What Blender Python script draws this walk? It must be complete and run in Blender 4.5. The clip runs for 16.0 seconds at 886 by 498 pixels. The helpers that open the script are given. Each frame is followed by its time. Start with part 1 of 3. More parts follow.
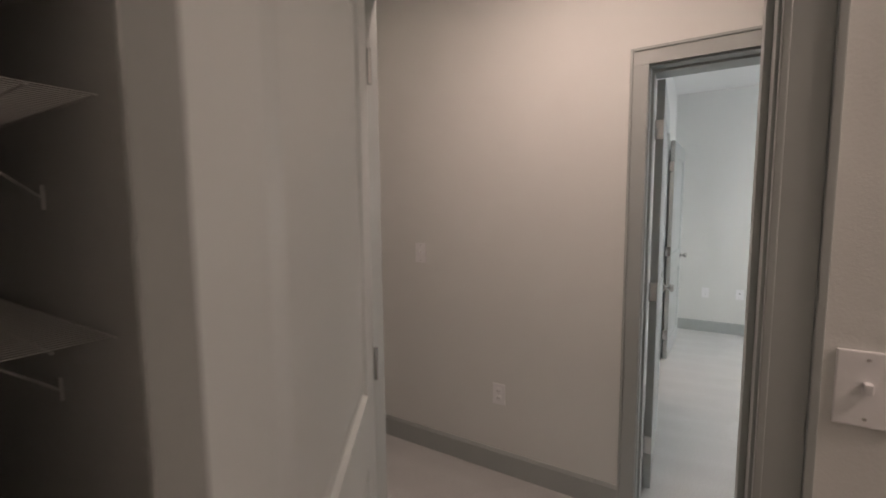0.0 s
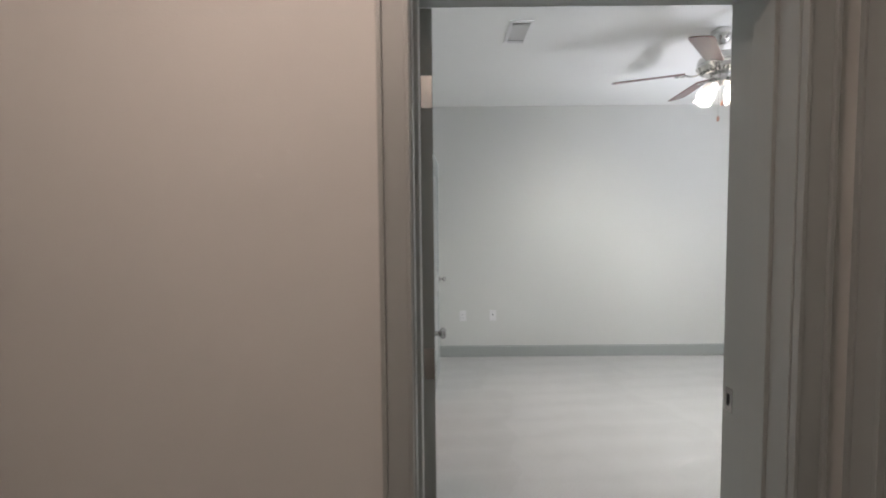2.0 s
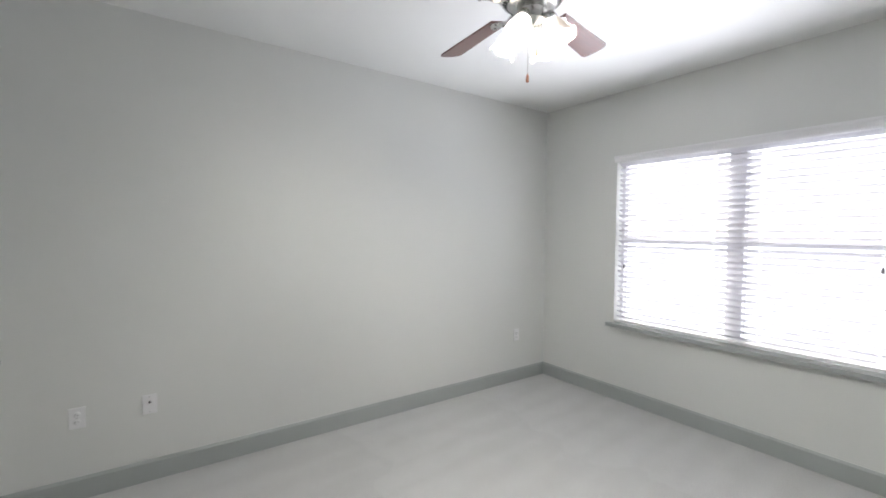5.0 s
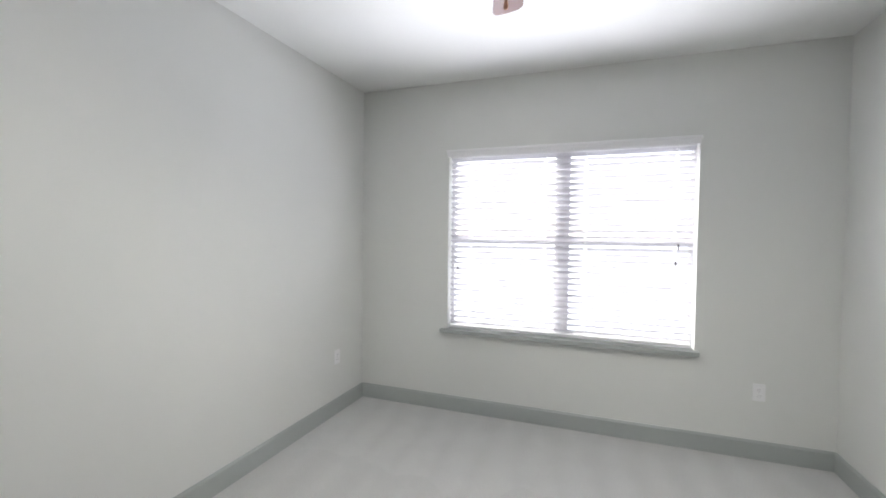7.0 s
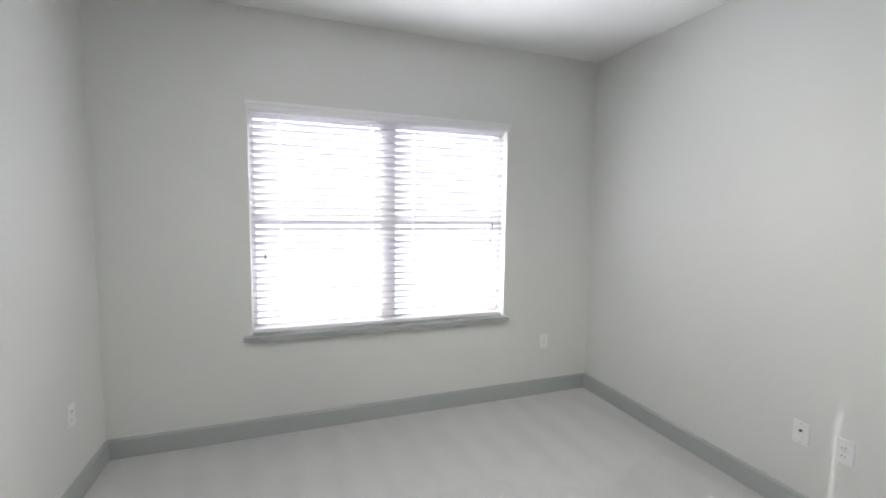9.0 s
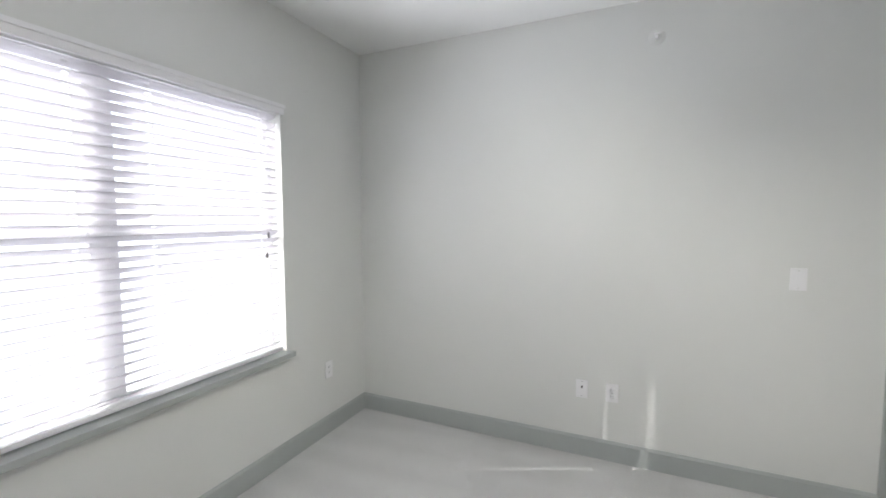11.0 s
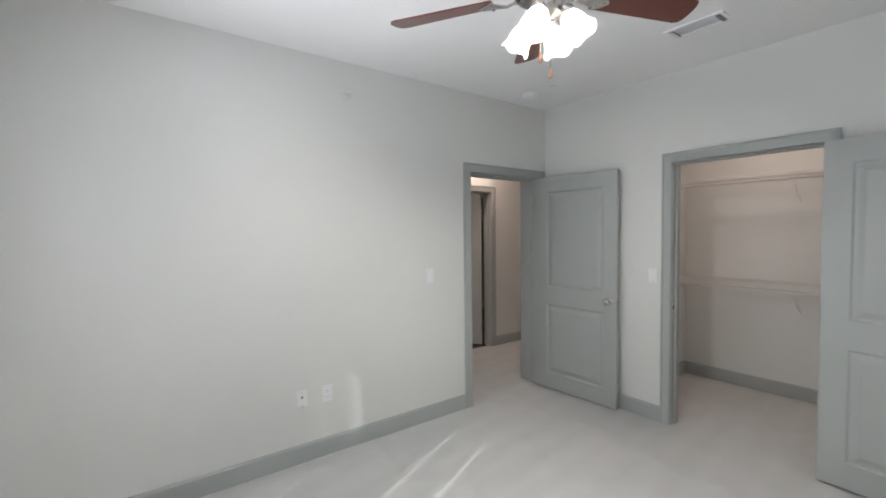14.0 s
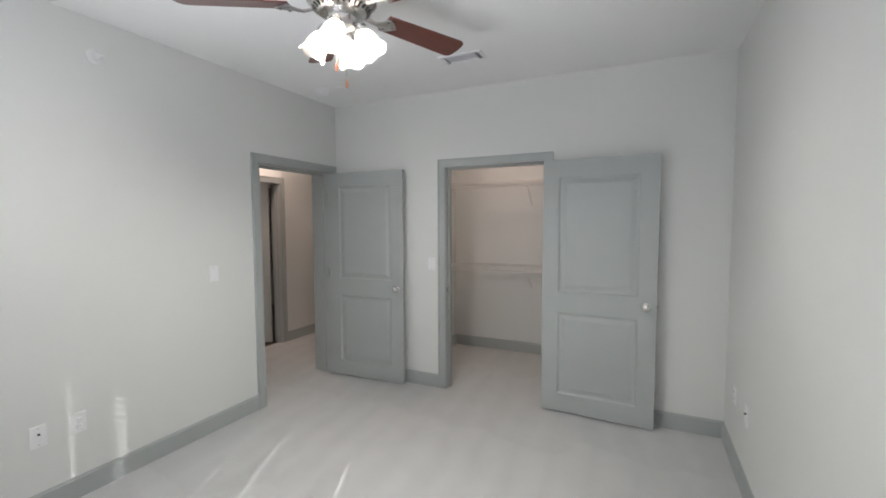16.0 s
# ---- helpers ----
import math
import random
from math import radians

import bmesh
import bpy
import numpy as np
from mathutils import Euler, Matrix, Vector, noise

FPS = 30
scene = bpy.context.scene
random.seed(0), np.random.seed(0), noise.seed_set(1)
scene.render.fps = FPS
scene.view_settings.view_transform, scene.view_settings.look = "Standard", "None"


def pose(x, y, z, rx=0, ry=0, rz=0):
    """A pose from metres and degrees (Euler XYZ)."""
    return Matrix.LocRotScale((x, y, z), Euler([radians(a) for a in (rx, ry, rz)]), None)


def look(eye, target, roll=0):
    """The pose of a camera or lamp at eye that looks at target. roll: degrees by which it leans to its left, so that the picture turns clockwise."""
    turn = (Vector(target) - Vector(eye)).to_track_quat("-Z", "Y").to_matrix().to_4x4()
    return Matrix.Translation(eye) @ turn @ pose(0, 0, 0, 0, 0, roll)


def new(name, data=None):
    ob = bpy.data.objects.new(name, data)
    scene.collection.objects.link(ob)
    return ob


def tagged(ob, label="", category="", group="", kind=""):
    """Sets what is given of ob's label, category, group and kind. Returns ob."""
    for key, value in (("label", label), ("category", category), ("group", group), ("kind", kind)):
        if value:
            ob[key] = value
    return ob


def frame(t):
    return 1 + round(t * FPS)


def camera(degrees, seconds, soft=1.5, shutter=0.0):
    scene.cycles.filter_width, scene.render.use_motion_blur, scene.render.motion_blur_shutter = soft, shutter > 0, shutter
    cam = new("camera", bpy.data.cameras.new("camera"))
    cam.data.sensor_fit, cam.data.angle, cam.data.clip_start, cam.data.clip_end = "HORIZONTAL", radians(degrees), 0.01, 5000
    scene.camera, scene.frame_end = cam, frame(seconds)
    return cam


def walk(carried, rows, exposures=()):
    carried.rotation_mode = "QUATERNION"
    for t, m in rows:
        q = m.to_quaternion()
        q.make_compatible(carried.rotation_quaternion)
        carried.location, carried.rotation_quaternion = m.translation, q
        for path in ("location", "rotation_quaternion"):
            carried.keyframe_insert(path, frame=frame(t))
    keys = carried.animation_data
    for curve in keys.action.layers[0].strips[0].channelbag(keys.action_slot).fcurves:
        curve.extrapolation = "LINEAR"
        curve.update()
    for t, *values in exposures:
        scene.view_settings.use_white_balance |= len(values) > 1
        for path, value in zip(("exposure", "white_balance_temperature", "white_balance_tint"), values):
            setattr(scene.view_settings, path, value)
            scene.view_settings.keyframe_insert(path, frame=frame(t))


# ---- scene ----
cam = camera(92.2, 16.0, soft=1.7, shutter=0.3)
PATH = [
    (0, (5.727, 0.319, 1.453), (4.028, -0.719, 1.262), -0.5),
    (0.3, (5.555, 0.274, 1.451), (3.783, -0.631, 1.243), -0.7),
    (0.6, (5.398, 0.243, 1.446), (3.555, -0.509, 1.246), -1.3),
    (1, (5.172, 0.208, 1.441), (3.256, -0.338, 1.267), -2.0),
    (1.5, (4.924, 0.157, 1.434), (2.954, -0.143, 1.273), -1.3),
    (2, (4.656, 0.17, 1.431), (2.658, 0.165, 1.33), -0.5),
    (2.5, (4.403, 0.23, 1.449), (2.423, 0.514, 1.415), -0.8),
    (3, (4.136, 0.271, 1.461), (2.204, 0.789, 1.413), -1.2),
    (3.2, (4.028, 0.301, 1.462), (2.121, 0.903, 1.4), -1.3),
    (5.5, (2.737, 0.749, 1.512), (1.253, 2.087, 1.428), 0.5),
    (6, (2.444, 0.781, 1.524), (1.186, 2.333, 1.429), 0.2),
    (6.5, (2.182, 0.754, 1.506), (1.218, 2.505, 1.421), 0.8),
    (7, (1.993, 0.772, 1.466), (1.307, 2.65, 1.403), 0.7),
    (7.5, (1.688, 0.788, 1.528), (1.356, 2.757, 1.406), 0.2),
    (8, (1.435, 0.839, 1.533), (1.459, 2.833, 1.384), 0.4),
    (8.5, (1.199, 0.941, 1.548), (1.557, 2.901, 1.369), 0.7),
    (9, (1.041, 1.174, 1.512), (1.722, 3.047, 1.332), 0.8),
    (9.2, (0.922, 1.247, 1.536), (1.778, 3.043, 1.339), 0.9),
    (11.3, (0.687, 2.381, 1.476), (2.597, 2.967, 1.369), 0.0),
    (11.5, (0.693, 2.507, 1.446), (2.65, 2.912, 1.362), 0.1),
    (12, (0.718, 2.758, 1.467), (2.716, 2.726, 1.388), -0.9),
    (12.5, (0.721, 2.969, 1.517), (2.675, 2.555, 1.419), -0.8),
    (13, (0.704, 3.15, 1.527), (2.57, 2.439, 1.418), -0.8),
    (13.2, (0.685, 3.184, 1.545), (2.509, 2.372, 1.435), -1.0),
    (13.5, (0.667, 3.3, 1.516), (2.408, 2.319, 1.431), -0.9),
    (14, (0.618, 3.398, 1.534), (2.217, 2.199, 1.455), -0.6),
    (14.5, (0.597, 3.481, 1.548), (2.015, 2.074, 1.454), -0.3),
    (15, (0.594, 3.545, 1.559), (1.795, 1.949, 1.453), -0.1),
    (15.5, (0.581, 3.565, 1.571), (1.591, 1.844, 1.443), -0.1),
    (16, (0.557, 3.55, 1.561), (1.405, 1.743, 1.433), -0.2),
]
walk(cam, [(t, look(eye, target, roll)) for t, eye, target, roll in PATH],
     exposures=[(0.0, 0.76), (2.0, 0.55), (3.2, 0.52), (5.3, 0.38), (9.2, 0.38), (12.5, 0.40), (16.0, 0.42)])

# ---- daylight, sun and lamps ----
W, L, H = 3.437, 4.13, 2.728          # bedroom: east wall, window wall, ceiling
EX = 3.66                             # hall face of the bedroom's east wall
HX = 4.76                             # hall face of the hall's east wall
HS = -1.464                           # hall face of the hall's south wall
SUN_EL, SUN_TURN = radians(33.7), radians(24.3)

world = bpy.data.worlds.new("world")
scene.world = world
world.use_nodes = True
wn = world.node_tree
sky = wn.nodes.new("ShaderNodeTexSky")
sky.sky_type, sky.sun_disc = "NISHITA", False
sky.sun_elevation, sky.sun_rotation = SUN_EL, -SUN_TURN
wn.links.new(sky.outputs[0], wn.nodes["Background"].inputs[0])
wn.nodes["Background"].inputs[1].default_value = 0.12

sun = new("sun", bpy.data.lights.new("sun", "SUN"))
sun.data.energy, sun.data.angle, sun.data.color = 5.0, radians(0.25), (1.0, 0.97, 0.93)
toward = Vector((-math.sin(SUN_TURN) * math.cos(SUN_EL), math.cos(SUN_TURN) * math.cos(SUN_EL), math.sin(SUN_EL)))
sun.matrix_world = look(Vector((1.7, 4.1, 1.4)) + toward * 12, (1.7, 4.1, 1.4))


def area(name, m, sx, sy, watts, color):
    lamp = new(name, bpy.data.lights.new(name, "AREA"))
    lamp.data.shape, lamp.data.size, lamp.data.size_y = "RECTANGLE", sx, sy
    lamp.data.energy, lamp.data.color = watts, color
    lamp.matrix_world = m
    return lamp


# an area lamp outside the glass stands in for skylight in the window's opening
area("window_skylight", pose(1.71, L + 0.20, 1.45, -90, 0, 0), 2.10, 1.70, 27, (0.86, 0.89, 1.0))
# lamp strip added above the sill, for daylight the tilted slats throw at the ceiling
upward = area("slat_daylight_fill", pose(1.71, L - 0.012, 0.76, -90 - 55, 0, 0), 1.74, 0.05, 8, (0.90, 0.90, 1.0))
upward.data.spread = radians(66)


def bulb(name, x, y, z, watts, color, radius=0.03):
    lamp = new(name, bpy.data.lights.new(name, "POINT"))
    lamp.data.energy, lamp.data.color, lamp.data.shadow_soft_size = watts, color, radius
    lamp.location = (x, y, z)
    return lamp


# ---- materials ----
def material(name, color, rough=0.6, metal=0.0, tone=0.04, scale=3.0, grain=0.0, grain_scale=300.0, spec=0.5):
    """Colour with a broad and a fine variation, and a fine relief."""
    m = bpy.data.materials.new(name)
    m.use_nodes = True
    n, k = m.node_tree.nodes, m.node_tree.links
    b = n["Principled BSDF"]
    b.inputs["Roughness"].default_value, b.inputs["Metallic"].default_value = rough, metal
    b.inputs["Specular IOR Level"].default_value = spec
    tc = n.new("ShaderNodeTexCoord")
    broad = n.new("ShaderNodeTexNoise")
    broad.inputs["Scale"].default_value, broad.inputs["Detail"].default_value = scale, 4
    k.new(tc.outputs["Object"], broad.inputs["Vector"])
    ramp = n.new("ShaderNodeMix")
    ramp.data_type = "RGBA"
    ramp.inputs["A"].default_value = (*[c * (1 - tone) for c in color], 1)
    ramp.inputs["B"].default_value = (*[min(1, c * (1 + tone)) for c in color], 1)
    k.new(broad.outputs["Fac"], ramp.inputs["Factor"])
    k.new(ramp.outputs["Result"], b.inputs["Base Color"])
    if grain:
        fine = n.new("ShaderNodeTexNoise")
        fine.inputs["Scale"].default_value, fine.inputs["Detail"].default_value = grain_scale, 3
        k.new(tc.outputs["Object"], fine.inputs["Vector"])
        bump = n.new("ShaderNodeBump")
        bump.inputs["Strength"].default_value, bump.inputs["Distance"].default_value = grain, 0.002
        k.new(fine.outputs["Fac"], bump.inputs["Height"])
        k.new(bump.outputs["Normal"], b.inputs["Normal"])
    return m


def carpet_material():
    m = material("carpet", (0.612, 0.613, 0.608), rough=1.0, tone=0.06, scale=5, spec=0.05)
    n, k = m.node_tree.nodes, m.node_tree.links
    b = n["Principled BSDF"]
    tc = n.new("ShaderNodeTexCoord")
    # brushed pile: pointed vacuum strokes, laid to and fro towards the window wall
    def sum_up(op, p, q, w=None):
        node = n.new("ShaderNodeMath")
        node.operation = op
        for i, v in enumerate((p, q, w)):
            if v is None:
                continue
            if isinstance(v, (int, float)):
                node.inputs[i].default_value = v
            else:
                k.new(v, node.inputs[i])
        return node.outputs[0]

    drift = n.new("ShaderNodeTexNoise")
    drift.inputs["Scale"].default_value, drift.inputs["Detail"].default_value = 1.3, 3
    k.new(tc.outputs["Object"], drift.inputs["Vector"])
    axes = n.new("ShaderNodeSeparateXYZ")
    k.new(tc.outputs["Object"], axes.inputs[0])
    wander = sum_up("MULTIPLY_ADD", drift.outputs["Fac"], 0.22, axes.outputs["X"])
    across = sum_up("PINGPONG", sum_up("MULTIPLY_ADD", axes.outputs["Y"], 0.10, wander), 0.125)
    reach = sum_up("FRACT", sum_up("MULTIPLY_ADD", axes.outputs["Y"], 0.80, drift.outputs["Fac"]), 0.0)
    wedge = sum_up("SUBTRACT", sum_up("MULTIPLY", across, 8.0), reach)
    tuft = n.new("ShaderNodeTexNoise")
    tuft.inputs["Scale"].default_value, tuft.inputs["Detail"].default_value = 170, 4
    k.new(tc.outputs["Object"], tuft.inputs["Vector"])
    r1 = n.new("ShaderNodeMapRange")
    r1.inputs["From Min"].default_value, r1.inputs["From Max"].default_value = -0.45, 0.45
    r1.inputs["To Min"].default_value, r1.inputs["To Max"].default_value = 0.975, 1.02
    r1.interpolation_type = "SMOOTHSTEP"
    k.new(wedge, r1.inputs["Value"])
    r2 = n.new("ShaderNodeMapRange")
    r2.inputs["From Min"].default_value, r2.inputs["From Max"].default_value = 0.3, 0.7
    r2.inputs["To Min"].default_value, r2.inputs["To Max"].default_value = 0.86, 1.12
    k.new(tuft.outputs["Fac"], r2.inputs["Value"])
    mul = n.new("ShaderNodeMath")
    mul.operation = "MULTIPLY"
    k.new(r1.outputs["Result"], mul.inputs[0])
    k.new(r2.outputs["Result"], mul.inputs[1])
    old = b.inputs["Base Color"].links[0].from_socket
    vm = n.new("ShaderNodeVectorMath")
    vm.operation = "SCALE"
    k.new(old, vm.inputs[0])
    k.new(mul.outputs[0], vm.inputs["Scale"])
    k.new(vm.outputs[0], b.inputs["Base Color"])
    bump = n.new("ShaderNodeBump")
    bump.inputs["Strength"].default_value, bump.inputs["Distance"].default_value = 0.7, 0.006
    k.new(tuft.outputs["Fac"], bump.inputs["Height"])
    k.new(bump.outputs["Normal"], b.inputs["Normal"])
    b.inputs["Sheen Weight"].default_value = 0.15
    return m


def wood_material(name, a, c, rough, along=(1, 14, 14), coat=0.0):
    m = bpy.data.materials.new(name)
    m.use_nodes = True
    n, k = m.node_tree.nodes, m.node_tree.links
    b = n["Principled BSDF"]
    b.inputs["Roughness"].default_value = rough
    b.inputs["Coat Weight"].default_value, b.inputs["Coat Roughness"].default_value = coat, 0.22
    tc = n.new("ShaderNodeTexCoord")
    mp = n.new("ShaderNodeMapping")
    mp.inputs["Scale"].default_value = along
    k.new(tc.outputs["Object"], mp.inputs["Vector"])
    no = n.new("ShaderNodeTexNoise")
    no.inputs["Scale"].default_value, no.inputs["Detail"].default_value = 6, 6
    k.new(mp.outputs["Vector"], no.inputs["Vector"])
    mix = n.new("ShaderNodeMix")
    mix.data_type = "RGBA"
    mix.inputs["A"].default_value, mix.inputs["B"].default_value = (*a, 1), (*c, 1)
    k.new(no.outputs["Fac"], mix.inputs["Factor"])
    k.new(mix.outputs["Result"], b.inputs["Base Color"])
    return m


def slat_material():
    m = bpy.data.materials.new("blind_vinyl")
    m.use_nodes = True
    n, k = m.node_tree.nodes, m.node_tree.links
    b = n["Principled BSDF"]
    b.inputs["Base Color"].default_value = (0.80, 0.79, 0.83, 1)
    b.inputs["Roughness"].default_value = 0.45
    tr = n.new("ShaderNodeBsdfTranslucent")
    tr.inputs["Color"].default_value = (0.90, 0.90, 0.93, 1)
    mix = n.new("ShaderNodeMixShader")
    mix.inputs[0].default_value = 0.12
    k.new(b.outputs[0], mix.inputs[1])
    k.new(tr.outputs[0], mix.inputs[2])
    k.new(mix.outputs[0], n["Material Output"].inputs["Surface"])
    return m


def glow_material(name, color, strength, base):
    m = bpy.data.materials.new(name)
    m.use_nodes = True
    b = m.node_tree.nodes["Principled BSDF"]
    b.inputs["Base Color"].default_value = (*base, 1)
    b.inputs["Roughness"].default_value = 0.35
    b.inputs["Emission Color"].default_value = (*color, 1)
    b.inputs["Emission Strength"].default_value = strength
    return m


def glass_material():
    m = bpy.data.materials.new("window_glass")
    m.use_nodes = True
    b = m.node_tree.nodes["Principled BSDF"]
    b.inputs["Transmission Weight"].default_value = 1.0
    b.inputs["Roughness"].default_value, b.inputs["IOR"].default_value = 0.0, 1.45
    return m


WALL = material("wall_paint", (0.768, 0.777, 0.757), rough=0.75, tone=0.02, scale=1.5, grain=0.25, grain_scale=220, spec=0.25)
CEIL = material("ceiling_paint", (0.90, 0.91, 0.90), rough=0.9, tone=0.02, scale=2, grain=0.3, grain_scale=160, spec=0.1)
TRIM = material("grey_trim_paint", (0.425, 0.452, 0.445), rough=0.38, tone=0.03, scale=4, grain=0.05, grain_scale=90)
WHITE = material("white_plastic", (0.88, 0.88, 0.89), rough=0.35, tone=0.015, scale=20)
VINYL = material("white_window_vinyl", (0.78, 0.78, 0.80), rough=0.4, tone=0.02, scale=8)
DARK = material("dark_slot", (0.02, 0.02, 0.02), rough=0.6, tone=0.1, scale=30)
TASSEL = material("grey_tassel_plastic", (0.22, 0.21, 0.22), rough=0.5, tone=0.1, scale=40)
NICKEL = material("brushed_nickel", (0.62, 0.615, 0.605), rough=0.24, metal=1.0, tone=0.06, scale=40)
WIRE = material("white_coated_wire", (0.78, 0.77, 0.75), rough=0.4, tone=0.02, scale=20)
CARPET = carpet_material()
PLANK = wood_material("dark_wood_floor", (0.035, 0.024, 0.018), (0.085, 0.058, 0.042), 0.35, (10, 1.2, 10))
MAHOGANY = wood_material("mahogany_blade", (0.085, 0.018, 0.012), (0.16, 0.038, 0.025), 0.28, (1.5, 16, 16), 0.9)
SLAT = slat_material()
GLASS = glass_material()
SHADE = glow_material("lit_frosted_glass", (1.0, 0.82, 0.68), 0.16, (0.85, 0.82, 0.78))
shade_nodes = SHADE.node_tree
through_glass = shade_nodes.nodes.new("ShaderNodeBsdfTranslucent")
through_glass.inputs["Color"].default_value = (0.95, 0.90, 0.84, 1)
glass_mix = shade_nodes.nodes.new("ShaderNodeMixShader")
glass_mix.inputs[0].default_value = 0.25
shade_nodes.links.new(shade_nodes.nodes["Principled BSDF"].outputs[0], glass_mix.inputs[1])
shade_nodes.links.new(through_glass.outputs[0], glass_mix.inputs[2])
shade_nodes.links.new(glass_mix.outputs[0], shade_nodes.nodes["Material Output"].inputs["Surface"])
HALL_GLOW = glow_material("lit_opal_glass", (1.0, 0.80, 0.62), 2.0, (0.85, 0.82, 0.78))
COPPER = material("bronze_fob", (0.42, 0.20, 0.13), rough=0.4, metal=0.6, tone=0.1, scale=50)
LAWN = material("outdoor_ground", (0.30, 0.30, 0.26), rough=0.95, tone=0.2, scale=0.4)


# ---- mesh helpers ----
def box(bm, x0, x1, y0, y1, z0, z1):
    v = [bm.verts.new(p) for p in ((x0, y0, z0), (x1, y0, z0), (x1, y1, z0), (x0, y1, z0),
                                   (x0, y0, z1), (x1, y0, z1), (x1, y1, z1), (x0, y1, z1))]
    for f in ((0, 3, 2, 1), (4, 5, 6, 7), (0, 1, 5, 4), (1, 2, 6, 5), (2, 3, 7, 6), (3, 0, 4, 7)):
        bm.faces.new([v[i] for i in f])


def boxes(*dims, bevel=0.0):
    bm = bmesh.new()
    for d in dims:
        box(bm, *d)
    if bevel:
        bmesh.ops.bevel(bm, geom=bm.edges[:], offset=bevel, segments=2, affect="EDGES", profile=0.6)
    return bm


def lathe(profile, segments=24, bm=None, m=None):
    """A solid of revolution about z from (radius, height) pairs."""
    bm = bm or bmesh.new()
    rings = []
    for r, z in profile:
        ring = []
        for i in range(segments):
            a = 2 * math.pi * i / segments
            p = Vector((r * math.cos(a), r * math.sin(a), z))
            ring.append(bm.verts.new(m @ p if m else p))
        rings.append(ring)
    for lo, hi in zip(rings, rings[1:]):
        for i in range(segments):
            j = (i + 1) % segments
            bm.faces.new((lo[i], lo[j], hi[j], hi[i]))
    bm.faces.new(rings[0][::-1])
    bm.faces.new(rings[-1])
    return bm


def rod(bm, a, b, r, segments=8):
    a, b = Vector(a), Vector(b)
    turn = (b - a).to_track_quat("Z", "Y").to_matrix().to_4x4()
    lathe([(r, 0), (r, (b - a).length)], segments, bm, Matrix.Translation(a) @ turn)


def mesh(name, bm, mat, smooth=False):
    me = bpy.data.meshes.new(name)
    bmesh.ops.recalc_face_normals(bm, faces=bm.faces[:])
    bm.to_mesh(me)
    bm.free()
    me.materials.append(mat)
    if smooth:
        me.polygons.foreach_set("use_smooth", [True] * len(me.polygons))
        me.set_sharp_from_angle(angle=radians(35))
    return me


def part(name, bm, mat, parent, label="", m=None, smooth=False):
    ob = new(name, mesh(name, bm, mat, smooth))
    ob.parent = parent
    if m is not None:
        ob.matrix_basis = m
    return tagged(ob, label)


def thing(name, m, label, category, group="", kind=""):
    ob = new(name)
    ob.matrix_basis = m
    ob.empty_display_size = 0.1
    return tagged(ob, label, category, group, kind)


def structure(name, bm, mat, label, category):
    return tagged(new(name, mesh(name, bm, mat)), label, category, "", "structure")


# ---- floors, walls, ceilings ----
structure("floor", boxes((0, W, 0, L, -0.1, 0), (W, HX + 0.06, HS, 1.6, -0.1, 0), (0, W, -1.40, 0, -0.1, 0)),
          CARPET, "light grey cut-pile carpet with vacuum strokes", "carpet")
structure("floor_wood", boxes((HX + 0.06, 7.0, -1.62, 2.0, -0.1, -0.004), (5.2, 7.0, -3.0, -1.62, -0.1, -0.004), (1.4, 5.2, -3.9, HS, -0.1, -0.004)),
          PLANK, "dark brown wood plank floor beyond the hall", "floor")
structure("ceiling", boxes((-0.12, EX, -1.5, L + 0.16, H, H + 0.1)), CEIL, "smooth white painted bedroom ceiling", "ceiling")
structure("ceiling_hall", boxes((EX, 7.0, -1.62, 2.0, H, H + 0.1), (5.2, 7.0, -3.0, -1.62, H, H + 0.1), (1.4, 5.2, -3.9, -1.62, H, H + 0.1)), CEIL, "white painted hall ceiling", "ceiling")


def wall(name, dims, label="plain off-white painted plaster wall"):
    return structure(name, boxes(*dims), WALL, label, "wall")


wall("wall_west", [(-0.12, 0, -1.5, L + 0.16, 0, H)])
WX0, WX1, WZ0, WZ1 = 0.812, 2.630, 0.685, 2.150
wall("wall_north", [(0, WX0, L, L + 0.16, 0, H), (WX1, EX, L, L + 0.16, 0, H),
                    (WX0, WX1, L, L + 0.16, 0, WZ0), (WX0, WX1, L, L + 0.16, WZ1, H)], "off-white painted wall around a window")
DY0, DY1, DZ = 0.10, 0.984, 2.045
wall("wall_east", [(W, EX, HS, DY0 - 0.018, 0, H), (W, EX, DY1 + 0.018, L, 0, H), (W, EX, DY0 - 0.018, DY1 + 0.018, DZ + 0.018, H)],
     "off-white painted wall with a doorway")
CX0, CX1 = 1.308, 2.188
wall("wall_south", [(0, CX0 - 0.018, -0.12, 0, 0, H), (CX1 + 0.018, W, -0.12, 0, 0, H), (CX0 - 0.018, CX1 + 0.018, -0.12, 0, DZ + 0.018, H)],
     "off-white painted wall with a closet doorway")
wall("wall_closet_back", [(0, W, -1.5, -1.40, 0, H)])
wall("wall_closet_side", [(2.70, 2.80, -1.40, -0.12, 0, H)])
SY0, SY1 = -0.492, 0.402
wall("wall_hall_east", [(HX, HX + 0.12, HS - 0.16, SY0 - 0.018, 0, H), (HX, HX + 0.12, SY1 + 0.018, 2.0, 0, H),
                        (HX, HX + 0.12, SY0 - 0.018, SY1 + 0.018, DZ + 0.018, H)], "off-white painted hall wall with a doorway")
wall("wall_hall_south", [(EX - 0.06, 3.745, HS - 0.16, HS, 0, H), (4.64, HX, HS - 0.16, HS, 0, H), (3.745, 4.64, HS - 0.16, HS, 2.065, H)],
     "off-white hall end wall with a cased opening")
